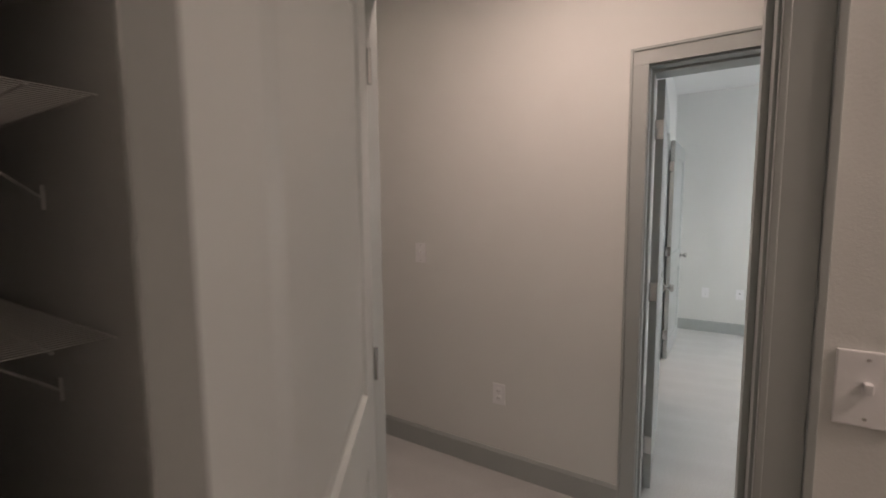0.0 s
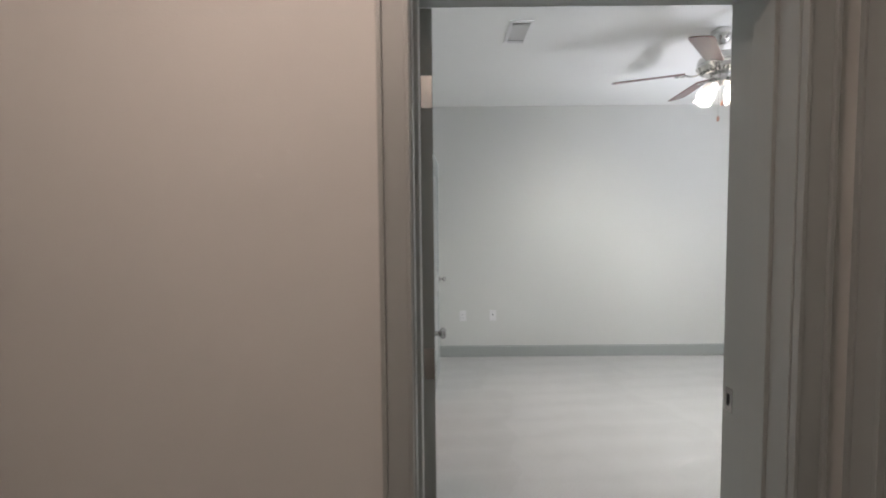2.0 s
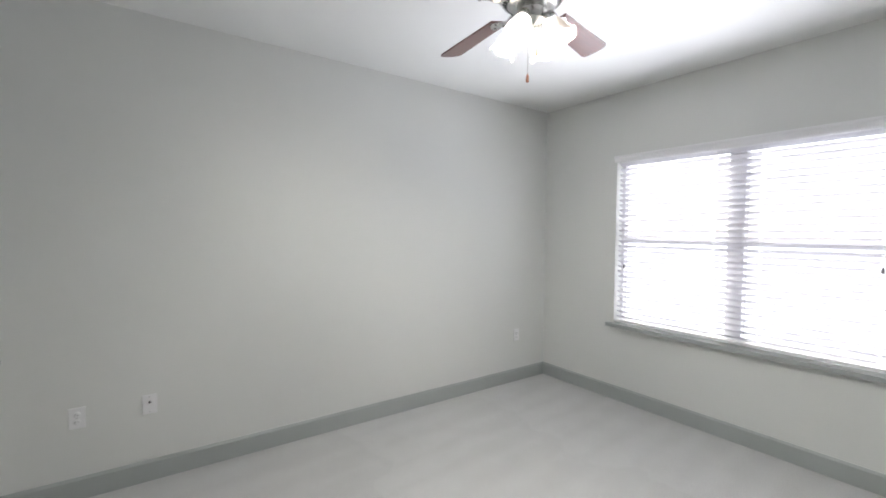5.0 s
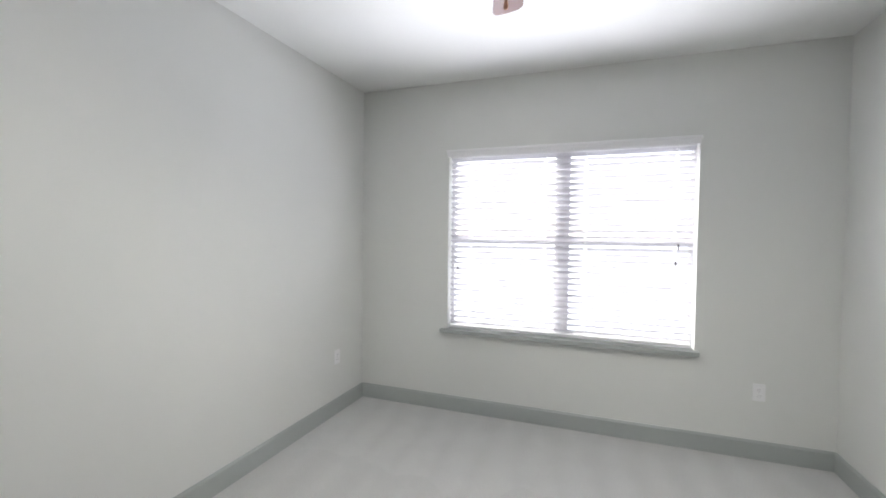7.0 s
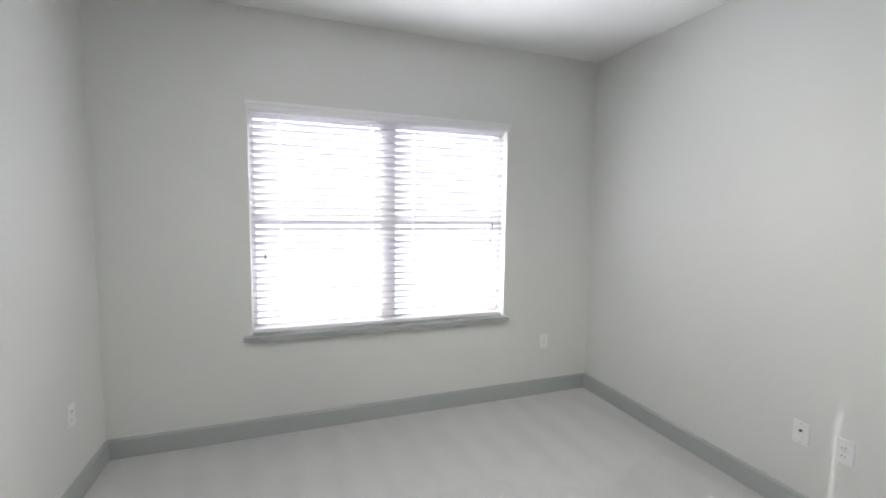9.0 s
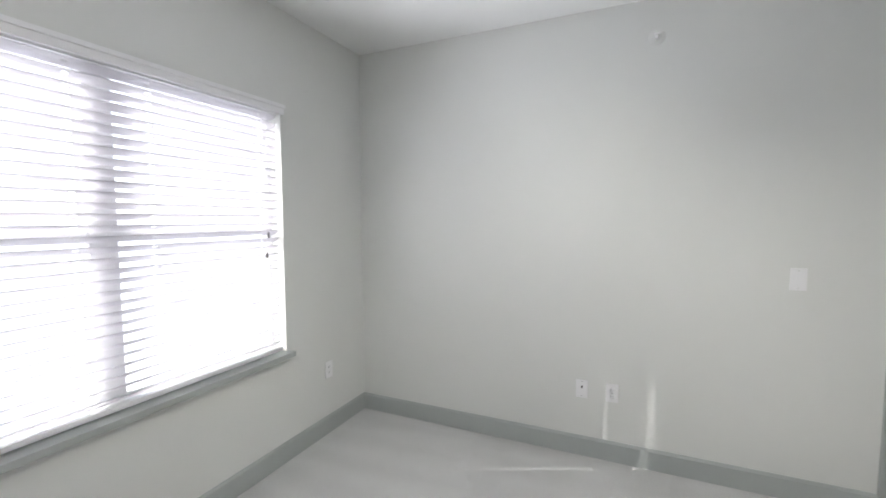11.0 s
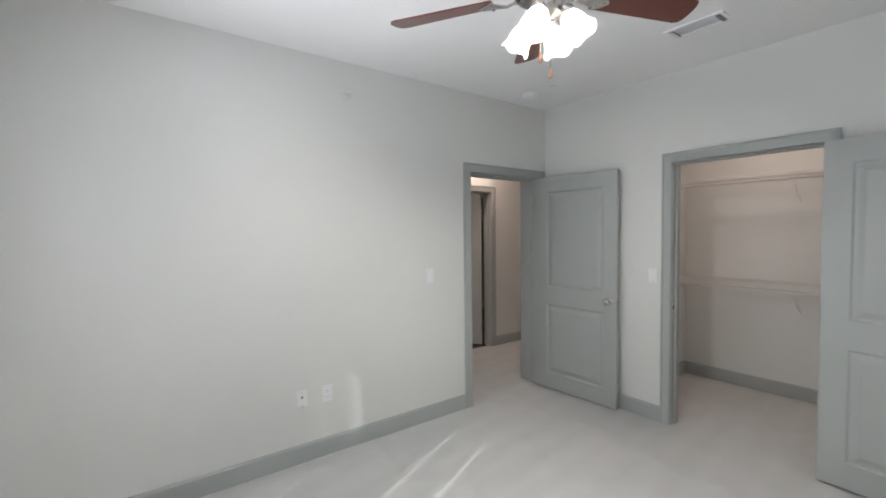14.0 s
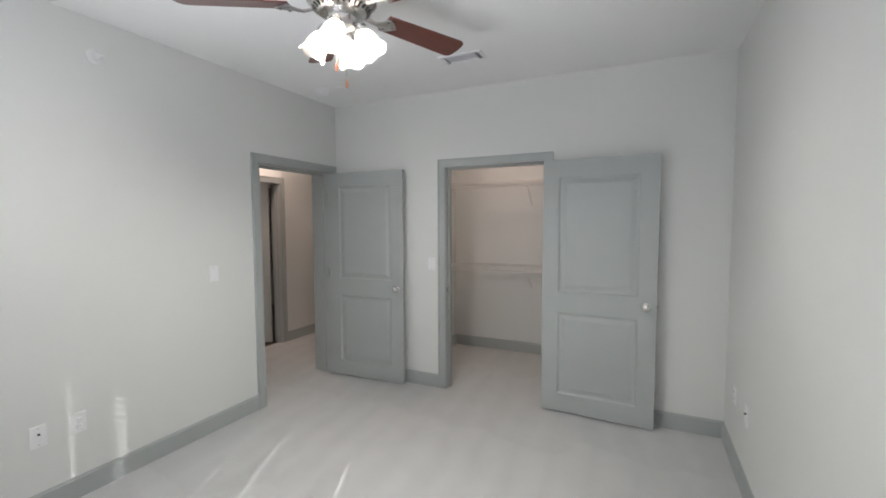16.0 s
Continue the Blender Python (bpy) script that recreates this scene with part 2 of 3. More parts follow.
NY, NX0, NX1 = 1.12, 3.762, 4.522       # hall's north wall and its closed door
wall("wall_hall_north", [(EX, NX0 - 0.018, NY, NY + 0.1, 0, H), (NX1 + 0.018, HX, NY, NY + 0.1, 0, H), (NX0 - 0.018, NX1 + 0.018, NY, NY + 0.1, DZ + 0.018, H),
                         (EX, HX, NY + 0.16, NY + 0.2, 0, H)], "off-white hall end wall around a closed door")
wall("wall_far_south", [(1.4, 1.93, -3.9, -3.78, 0, H), (2.87, 5.2, -3.9, -3.78, 0, H), (1.93, 2.87, -3.9, -3.78, DZ + 0.05, H), (1.4, 5.2, -4.0, -3.9, 0, H)])
wall("wall_far_sides", [(1.3, 1.4, -3.9, -1.5, 0, H), (5.1, 5.2, -3.9, -1.05, 0, H), (1.4, EX - 0.06, HS - 0.16, -1.5, 0, H), (HX + 0.12, 5.1, -1.72, -1.62, 0, H)])
wall("wall_room_sides", [(7.0, 7.1, -3.1, 2.1, 0, H), (HX + 0.12, 7.0, 2.0, 2.1, 0, H), (5.2, 7.0, -3.1, -3.0, 0, H)])
wall("wall_side_closet", [(HX + 0.12, 5.2, -1.05, -0.95, 0, H), (5.96, 7.0, -1.05, -0.95, 0, H), (5.2, 5.96, -1.05, -0.95, 2.06, H)],
     "off-white wall with an unlit closet opening")
structure("ground", boxes((-150, 150, L + 0.16, 300, -0.6, -0.5)), LAWN, "pale open ground outside the window", "ground")


# ---- trim ----
def baseboard(name, along, start, end, face, side, height=0.125):
    """A board with an eased top along x or y; side: the way that it stands out of the wall."""
    bm = bmesh.new()
    d = 0.014 * side
    prof = [(0, 0), (d, 0), (d, height - 0.014), (d * 0.55, height - 0.004), (d * 0.45, height), (0, height)]
    ends = []
    for s in (start, end):
        ends.append([bm.verts.new((s, face + u, z) if along == "x" else (face + u, s, z)) for u, z in prof])
    for i in range(len(prof)):
        j = (i + 1) % len(prof)
        bm.faces.new((ends[0][i], ends[0][j], ends[1][j], ends[1][i]))
    bm.faces.new(ends[0])
    bm.faces.new(ends[1][::-1])
    return structure(name, bm, TRIM, "grey painted baseboard along the wall", "baseboard")


CW = 0.079
for n, a in enumerate((("y", 0.0, L, 0.0, 1), ("x", 0.014, W - 0.014, L, -1), ("y", DY1 + CW, L - 0.0, W, -1), ("x", CX1 + CW, W - 0.0, 0.0, 1),
                       ("x", 0.014, CX0 - CW, 0.0, 1), ("x", 0.0, 2.70, -1.40, 1), ("y", -1.386, -0.12, 2.70, -1), ("y", -1.386, -0.12, 0.0, 1),
                       ("y", HS, DY0 - CW, EX, 1), ("y", DY1 + CW, NY, EX, 1), ("y", HS, SY0 - CW, HX, -1), ("y", SY1 + CW, NY, HX, -1),
                       ("x", EX + 0.014, 3.745, HS, 1), ("y", HS - 0.16, HS + 0.014, 3.745, 1), ("y", SY1 + CW, 2.0, HX + 0.12, 1), ("x", 2.96, 5.2, -3.78, 1))):
    baseboard("baseboard_%d" % (n + 1), *a)


def doorway(name, along, lo, hi, f0, f1, top, label, stop_at, sides=(0, 1)):
    """Jambs, stops and stepped casings of a doorway through a wall whose faces lie at f0 < f1."""
    door = thing(name, Matrix(), label, "door", "", "structure")

    def put(kind, a0, a1, b0, b1, z0, z1, bevel=0.002):
        d = (a0, a1, b0, b1, z0, z1) if along == "x" else (b0, b1, a0, a1, z0, z1)
        return part(kind, boxes(d, bevel=bevel), TRIM, door)

    put("jamb", lo - 0.018, lo, f0, f1, 0, top)
    put("jamb", hi, hi + 0.018, f0, f1, 0, top)
    put("head_jamb", lo - 0.018, hi + 0.018, f0, f1, top, top + 0.018)
    s0, s1 = stop_at
    put("stop", lo - 0.0005, lo + 0.011, s0, s1, 0, top - 0.011)
    put("stop", hi - 0.011, hi + 0.0005, s0, s1, 0, top - 0.011)
    put("head_stop", lo - 0.0005, hi + 0.0005, s0, s1, top - 0.011, top + 0.0005)
    for face, way in ((f0, -1), (f1, 1)):
        if (face == f1) not in [bool(q) for q in sides]:
            continue
        b0, b1 = sorted((face, face + way * 0.015))
        c0, c1 = sorted((face, face + way * 0.022))
        e0, e1 = sorted((face, face + way * 0.019))
        r = 0.006
        put("casing", lo - CW + 0.012, lo - r, b0, b1, 0, top + r)
        put("casing", hi + r, hi + CW - 0.012, b0, b1, 0, top + r)
        put("head_casing", lo - CW + 0.012, hi + CW - 0.012, b0, b1, top + r, top + CW - 0.012)
        put("back_band", lo - CW, lo - CW + 0.012, c0, c1, 0, top + CW)
        put("back_band", hi + CW - 0.012, hi + CW, c0, c1, 0, top + CW)
        put("back_band", lo - CW + 0.012, hi + CW - 0.012, c0, c1, top + CW - 0.012, top + CW)
        put("bead", lo - r - 0.010, lo - r + 0.001, e0, e1, 0, top + r)
        put("bead", hi + r - 0.001, hi + r + 0.010, e0, e1, 0, top + r)
        put("bead", lo - r - 0.010, hi + r + 0.010, e0, e1, top + r, top + r + 0.011)
    return door


door_1 = doorway("door_1", "y", DY0, DY1, W, EX, DZ, "grey bedroom door standing wide open", (3.525, 3.60))
door_2 = doorway("door_2", "x", CX0, CX1, -0.12, 0.0, DZ, "grey closet door folded back against the wall", (-0.085, -0.045), (1,))
door_3 = doorway("door_3", "y", SY0, SY1, HX, HX + 0.12, DZ, "grey door across the hall standing half open", (HX + 0.03, HX + 0.075))
door_4 = doorway("door_4", "x", 1.95, 2.85, -3.88, -3.78, DZ, "closed grey door in the dark far room", (-3.87, -3.835), (1,))

door_5 = doorway("door_5", "x", NX0, NX1, NY, NY + 0.1, DZ, "closed grey door at the hall's end", (NY + 0.060, NY + 0.085), (0,))


def leaf_mesh(w, h, t):
    """A moulded two-panel door leaf: x along it, y from 0 to t, z up."""
    bm = bmesh.new()
    st, bottom, mid0, mid1, head = 0.125, 0.150, 0.815, 0.985, h - 0.135
    panels = [(st, w - st, bottom, mid0), (st, w - st, mid1, head)]
    xs, zs = [0, st, w - st, w], [0, bottom, mid0, mid1, head, h]
    for face, inward in ((0.0, 1), (t, -1)):
        for i in range(3):
            for j in range(5):
                if i == 1 and j in (1, 3):
                    continue
                bm.faces.new([bm.verts.new((x, face, z)) for x, z in ((xs[i], zs[j]), (xs[i + 1], zs[j]), (xs[i + 1], zs[j + 1]), (xs[i], zs[j + 1]))])
        for x0, x1, z0, z1 in panels:
            rings = []
            for inset, depth in ((0, 0), (0.010, 0.009), (0.022, 0.010), (0.030, 0.009), (0.058, 0.002)):
                rings.append([bm.verts.new((x, face + inward * depth, z)) for x, z in ((x0 + inset, z0 + inset), (x1 - inset, z0 + inset), (x1 - inset, z1 - inset), (x0 + inset, z1 - inset))])
            for a, b in zip(rings, rings[1:]):
                for i in range(4):
                    bm.faces.new((a[i], a[(i + 1) % 4], b[(i + 1) % 4], b[i]))
            bm.faces.new(rings[-1])
    for quad in (((0, 0, 0), (0, t, 0), (0, t, h), (0, 0, h)), ((w, 0, 0), (w, t, 0), (w, t, h), (w, 0, h)),
                 ((0, 0, 0), (w, 0, 0), (w, t, 0), (0, t, 0)), ((0, 0, h), (w, 0, h), (w, t, h), (0, t, h))):
        bm.faces.new([bm.verts.new(p) for p in quad])
    bmesh.ops.remove_doubles(bm, verts=bm.verts[:], dist=0.0001)
    return bm


KNOB = [(0.0, 0.0), (0.031, 0.0), (0.032, 0.004), (0.027, 0.009), (0.012, 0.012), (0.011, 0.030), (0.017, 0.036), (0.026, 0.044),
        (0.0275, 0.053), (0.024, 0.061), (0.013, 0.066), (0.001, 0.067)]


def door_leaf(door, m, w, knuckle_y, t=0.035, h=2.03, hinges=(0.23, 1.02, 1.80)):
    leaf = part("leaf", leaf_mesh(w, h, t), TRIM, door, "two-panel moulded grey leaf", m)
    part("knob", lathe(KNOB, 20), NICKEL, leaf, "round brushed nickel knob", pose(w - 0.066, 0.0, 0.915, 90), True)
    part("knob", lathe(KNOB, 20), NICKEL, leaf, "round brushed nickel knob", pose(w - 0.066, t, 0.915, -90), True)
    part("latch_plate", boxes((w - 0.0005, w + 0.0015, t / 2 - 0.012, t / 2 + 0.012, 0.885, 0.945), (w, w + 0.008, t / 2 - 0.006, t / 2 + 0.006, 0.905, 0.925)), NICKEL, leaf)
    for z in hinges:
        bm = bmesh.new()
        rod(bm, (-0.006, knuckle_y, z - 0.045), (-0.006, knuckle_y, z + 0.045), 0.0065, 10)
        box(bm, -0.0018, 0.0005, 0.002, t - 0.002, z - 0.045, z + 0.045)
        part("hinge", bm, NICKEL, leaf, "satin nickel butt hinge")
    return leaf


door_leaf(door_1, pose(W - 0.008, 0.141, 0.014, 0, 0, 182.3), 0.840, 0.041)
door_leaf(door_2, pose(CX0 - 0.018, 0.0755, 0.014, 0, 0, 177.0), 0.838, 0.041)
door_leaf(door_3, pose(HX + 0.130, SY0 + 0.035, 0.014, 0, 0, 34.0), 0.862, 0.041)
door_leaf(door_4, pose(1.953, -3.833, 0.014), 0.894, -0.006)
door_leaf(door_5, pose(NX0 + 0.003, NY + 0.022, 0.014), 0.754, -0.006)
# hinge leaves on the jamb, strike plates
for z in (0.244, 1.034, 1.814):
    part("hinge_plate", boxes((W + 0.003, W + 0.033, DY0 - 0.0005, DY0 + 0.002, z - 0.045, z + 0.045)), NICKEL, door_1)
part("strike_plate", boxes((W + 0.003, W + 0.032, DY1 - 0.002, DY1 + 0.0005, 0.895, 0.965)), NICKEL, door_1, "nickel strike plate with a dark latch hole")
part("latch_hole", boxes((W + 0.010, W + 0.022, DY1 - 0.0025, DY1 - 0.001, 0.913, 0.947)), DARK, door_1)
part("strike_plate", boxes((CX1 - 0.002, CX1 + 0.0005, -0.032, -0.003, 0.895, 0.965)), NICKEL, door_2, "nickel strike plate with a dark latch hole")
part("latch_hole", boxes((CX1 - 0.0025, CX1 - 0.001, -0.024, -0.010, 0.913, 0.947)), DARK, door_2)

# ---- window and blind ----
window_1 = thing("window_1", Matrix(), "white vinyl double window with two sashes each side", "window", "", "structure")
MX = 1.722
FY0, FY1 = L + 0.095, L + 0.15
part("window_frame", boxes((WX0, WX0 + 0.028, FY0, FY1, WZ0, WZ1), (WX1 - 0.028, WX1, FY0, FY1, WZ0, WZ1),
                           (WX0 + 0.028, WX1 - 0.028, FY0, FY1, WZ0, WZ0 + 0.05), (WX0 + 0.028, WX1 - 0.028, FY0, FY1, WZ1 - 0.05, WZ1)), VINYL, window_1)
part("mullion", boxes((MX - 0.055, MX + 0.055, FY0 - 0.01, FY1 + 0.01, WZ0 + 0.05, WZ1 - 0.05), bevel=0.004), VINYL, window_1)
for x0, x1 in ((WX0 + 0.028, MX - 0.055), (MX + 0.055, WX1 - 0.028)):
    part("meeting_rail", boxes((x0, x1, FY0, FY1 - 0.005, 1.405, 1.455), bevel=0.004), VINYL, window_1)
    for z0, z1 in ((WZ0 + 0.05, 1.405), (1.455, WZ1 - 0.05)):
        pane = part("pane", boxes((x0, x1, FY0 + 0.03, FY0 + 0.034, z0, z1)), GLASS, window_1)
        pane.visible_shadow = False
sill = boxes((0.762, 2.655, L - 0.052, L, WZ0 - 0.026, WZ0 + 0.004), (WX0, WX1, L, FY0, WZ0, WZ0 + 0.004), bevel=0.0)
part("window_sill", sill, TRIM, window_1, "grey painted sill board")

blind = thing("window_blind", pose(0, L + 0.032, 0), "white two-inch slat blind, lowered with open slats", "blind")
BX0, BX1 = WX0 + 0.010, WX1 - 0.018
part("valance", boxes((0.806, 2.632, -0.062, -0.050, 2.112, 2.168), (0.800, 2.638, -0.068, -0.045, 2.146, 2.168),
                      (0.806, 0.816, -0.050, -0.033, 2.112, 2.168), (2.622, 2.632, -0.050, -0.033, 2.112, 2.168), bevel=0.003), WHITE, blind)
part("head_rail", boxes((BX0, BX1, -0.024, 0.026, 2.110, 2.146), bevel=0.002), WHITE, blind)
part("bottom_rail", boxes((BX0, BX1, -0.025, 0.025, 0.700, 0.722), bevel=0.004), WHITE, blind)
HOLES = (0.998, 1.595, 1.895, 2.498)


def slat_mesh(width=0.050, thick=0.003, hole=0.011, slot=0.0085, corner=0.019):
    """A slightly crowned slat along x with routed cord holes and rounded ends; y across it, room side at -y."""
    bm = bmesh.new()
    xs = [BX0, BX0 + corner * 0.3, BX0 + corner]
    for c in HOLES:
        xs += [c - hole, c + hole]
    xs += [BX1 - corner, BX1 - corner * 0.3, BX1]
    holes = [3 + 2 * i for i in range(len(HOLES))]
    half = {0: slot, 1: width / 2 - corner * 0.3, len(xs) - 2: width / 2 - corner * 0.3, len(xs) - 1: slot}

    def point(a, b, top):
        reach = half.get(a, width / 2)
        y = (-reach, -slot, slot, reach)[b]
        return (xs[a], y, 0.003 * (1 - (abs(y) / (width / 2)) ** 2) + top * thick)

    for top in (0, 1):
        for i in range(len(xs) - 1):
            for j in range(3):
                if j == 1 and i in holes:
                    continue
                ring = [point(a, b, top) for a, b in ((i, j), (i + 1, j), (i + 1, j + 1), (i, j + 1))]
                ring = [p for q, p in enumerate(ring) if p not in ring[:q]]
                if len(ring) > 2:
                    bm.faces.new([bm.verts.new(p) for p in ring])
    for b in (0, 3):
        for i in range(len(xs) - 1):
            bm.faces.new([bm.verts.new(p) for p in (point(i, b, 0), point(i + 1, b, 0), point(i + 1, b, 1), point(i, b, 1))])
    bmesh.ops.remove_doubles(bm, verts=bm.verts[:], dist=0.0001)
    return bm


SLATS = 31
PITCH = (2.090 - 0.745) / (SLATS - 1)
slat_data = mesh("slat", slat_mesh(), SLAT, True)
for i in range(SLATS):
    s = new("slat", slat_data)
    s.parent = blind
    s.matrix_basis = pose(random.uniform(-0.001, 0.001), 0, 0.745 + i * PITCH, -31 + random.uniform(-1.2, 1.2), random.uniform(-0.05, 0.05), 0)
for x in HOLES:
    bm = bmesh.new()
    for y in (-0.026, 0.026):
        rod(bm, (x, y, 0.715), (x, y, 2.115), 0.0010, 5)
    rod(bm, (x + 0.004, 0, 0.715), (x + 0.004, 0, 2.115), 0.0011, 5)
    part("ladder_cord", bm, WHITE, blind)
for x, z in ((2.515, 1.405), (2.500, 1.290), (0.900, 1.20)):
    bm = bmesh.new()
    rod(bm, (x, -0.034, z), (x, -0.034, 2.112), 0.0010, 5)
    part("pull_cord", bm, WHITE, blind)
    part("tassel", lathe([(0.002, 0.022), (0.005, 0.016), (0.0075, -0.006), (0.0065, -0.016), (0.001, -0.018)], 12), TASSEL, blind, "small grey cord tassel", pose(x, -0.034, z), True)


# ---- plates on the walls ----
def plate(name, m, label, category, face, group=""):
    """A wall plate: x across, z up, standing out along -y."""
    p = thing(name, m, label, category, group)
    part("cover_plate", boxes((-0.036, 0.036, -0.006, 0.0, -0.058, 0.058), bevel=0.0025), WHITE, p)
    if face == "rocker":
        part("rocker", boxes((-0.017, 0.017, -0.0085, -0.005, -0.034, 0.034), bevel=0.0015), WHITE, p)
    elif face == "toggle":
        part("toggle", boxes((-0.005, 0.005, -0.018, -0.005, -0.004, 0.012), bevel=0.002), WHITE, p)
    elif face == "outlet":
        for z in (-0.02, 0.02):
            o = part("receptacle", lathe([(0.0165, 0.0), (0.0165, 0.0025), (0.015, 0.0035)], 20), WHITE, p, "", pose(0, -0.0055, z, 90), True)
            part("slots", boxes((-0.0075, -0.0055, -0.005, 0.005, 0.0032, 0.0041), (0.0055, 0.0075, -0.004, 0.004, 0.0032, 0.0041)), DARK, o)
    elif face == "coax":
        part("socket", lathe([(0.006, 0.0), (0.006, 0.006), (0.0045, 0.009)], 12), DARK, p, "dark cable socket", pose(0, -0.0055, 0.012, 90), True)
    for z in (-0.045, 0.045) if face in ("rocker", "toggle", "coax") else (0.0,):
        part("screw", lathe([(0.003, 0.0), (0.0025, 0.001)], 8), NICKEL, p, "", pose(0, -0.006, z, 90))
    return p


EAST, WEST, SOUTH, NORTH, HALLW, ROOM = -90, 90, 180, 0, 90, 90
plate("light_switch", pose(W, 1.424, 1.183, 0, 0, EAST), "white rocker light switch beside the bedroom door", "switch", "rocker")
plate("light_switch", pose(2.338, 0, 1.17, 0, 0, SOUTH), "white rocker light switch beside the closet door", "switch", "rocker")
plate("light_switch", pose(EX, -1.096, 1.193, 0, 0, HALLW), "white toggle light switch on the hall wall", "switch", "toggle")
plate("light_switch", pose(HX + 0.12, 0.535, 1.180, 0, 0, ROOM), "white toggle light switch beside the dark doorway", "switch", "toggle")
plate("cable_outlet", pose(W, 2.478, 0.430, 0, 0, EAST), "white cable wall plate with a dark socket", "wall plate", "coax")
plate("power_outlet", pose(W, 2.300, 0.430, 0, 0, EAST), "white double power outlet near sunlit wall spots", "outlet", "outlet", "power outlets")
plate("power_outlet", pose(3.014, L, 0.449, 0, 0, NORTH), "white double power outlet under the window wall's end", "outlet", "outlet", "power outlets")
plate("power_outlet", pose(0, 3.727, 0.466, 0, 0, WEST), "white double power outlet near the window corner", "outlet", "outlet", "power outlets")
plate("power_outlet", pose(0, 0.371, 0.455, 0, 0, WEST), "white double power outlet low on a plain wall", "outlet", "outlet", "power outlets")
plate("cable_outlet", pose(0, 0.700, 0.459, 0, 0, WEST), "white cable wall plate with a dark socket", "wall plate", "coax")
plate("power_outlet", pose(EX, -0.593, 0.442, 0, 0, HALLW), "white double power outlet on the hall wall", "outlet", "outlet", "power outlets")

# ---- ceiling fan ----
FX, FY = 1.738, 2.035
fan = thing("ceiling_fan", pose(FX, FY, H), "brushed nickel ceiling fan with mahogany blades and lit shades", "ceiling fan")
part("canopy", lathe([(0.055, 0.0), (0.064, -0.004), (0.066, -0.030), (0.056, -0.060), (0.036, -0.085), (0.022, -0.094)], 28), NICKEL, fan, "", None, True)
part("down_rod", lathe([(0.0135, -0.090), (0.0135, -0.160)], 14), NICKEL, fan, "", None, True)
part("motor_housing", lathe([(0.020, -0.145), (0.050, -0.152), (0.105, -0.164), (0.134, -0.180), (0.142, -0.205), (0.140, -0.222), (0.146, -0.228),
                             (0.146, -0.240), (0.138, -0.246), (0.122, -0.268), (0.100, -0.282), (0.060, -0.286)], 36), NICKEL, fan, "", None, True)
vents = bmesh.new()
for i in range(30):
    a = 2 * math.pi * i / 30
    m = pose(0, 0, 0, 0, 0, math.degrees(a))
    q = [m @ Vector(p) for p in ((0.104, -0.004, -0.2802), (0.124, -0.005, -0.2665), (0.124, 0.005, -0.2665), (0.104, 0.004, -0.2802))]
    vents.faces.new([vents.verts.new(p + Vector((0, 0, -0.003))) for p in q])
part("vent_slots", vents, DARK, fan, "dark vent slots under the motor")
part("switch_housing", lathe([(0.060, -0.284), (0.062, -0.290), (0.062, -0.335), (0.056, -0.345), (0.030, -0.352), (0.012, -0.362), (0.004, -0.366)], 28), NICKEL, fan, "", None, True)


def blade_mesh(r0=0.215, r1=0.675):
    bm = bmesh.new()
    out = []
    n = 8
    for i in range(n + 1):
        u = i / n
        out.append((r0 + (r1 - 0.03 - r0) * u, -(0.052 + 0.016 * u)))
    out += [(r1 - 0.010, -0.060), (r1, -0.040), (r1 + 0.004, 0.0), (r1, 0.040), (r1 - 0.010, 0.060)]
    out += [(x, -y) for x, y in out[:n + 1]][::-1]
    lo = [bm.verts.new((x, y, -0.003)) for x, y in out]
    hi = [bm.verts.new((x, y, 0.003)) for x, y in out]
    bm.faces.new(lo[::-1])
    bm.faces.new(hi)
    for i in range(len(out)):
        j = (i + 1) % len(out)
        bm.faces.new((lo[i], lo[j], hi[j], hi[i]))
    return bm


def iron_mesh():
    """An ornate blade bracket: an arm from the motor that spreads into a leaf-shaped plate."""
    bm = bmesh.new()
    outline = [(0.085, 0.016), (0.120, 0.012), (0.160, 0.010), (0.185, 0.016), (0.205, 0.034), (0.225, 0.044), (0.245, 0.036), (0.262, 0.020), (0.275, 0.006)]
    drop = [0.012, -0.004, -0.014, -0.010, -0.006, -0.004, -0.004, -0.004, -0.004]
    rows = []
    for (x, y), z in zip(outline, drop):
        rows.append([bm.verts.new((x, s * y, z - 0.004 + q)) for s, q in ((-1, 0), (0, -0.006), (1, 0), (1, 0.005), (-1, 0.005))])
    for a, b in zip(rows, rows[1:]):
        for i in range(5):
            bm.faces.new((a[i], a[(i + 1) % 5], b[(i + 1) % 5], b[i]))
    bm.faces.new(rows[0])
    bm.faces.new(rows[-1][::-1])
    for x, y in ((0.222, 0.024), (0.222, -0.024), (0.256, 0.0)):
        lathe([(0.006, -0.016), (0.006, -0.004)], 8, bm, Matrix.Translation((x, y, 0)))
    return bm


FAN_TURN = 31
blade_data, iron_data = mesh("blade", blade_mesh(), MAHOGANY), mesh("blade_iron", iron_mesh(), NICKEL, True)
for i in range(5):
    turn = pose(0, 0, -0.262, 0, 0, FAN_TURN + 72 * i)
    b = new("blade", blade_data)
    b.parent, b.matrix_basis = fan, turn @ pose(0, 0, 0.004, -13)
    iron = new("blade_iron", iron_data)
    iron.parent, iron.matrix_basis = fan, turn @ pose(0, 0, 0, -11)


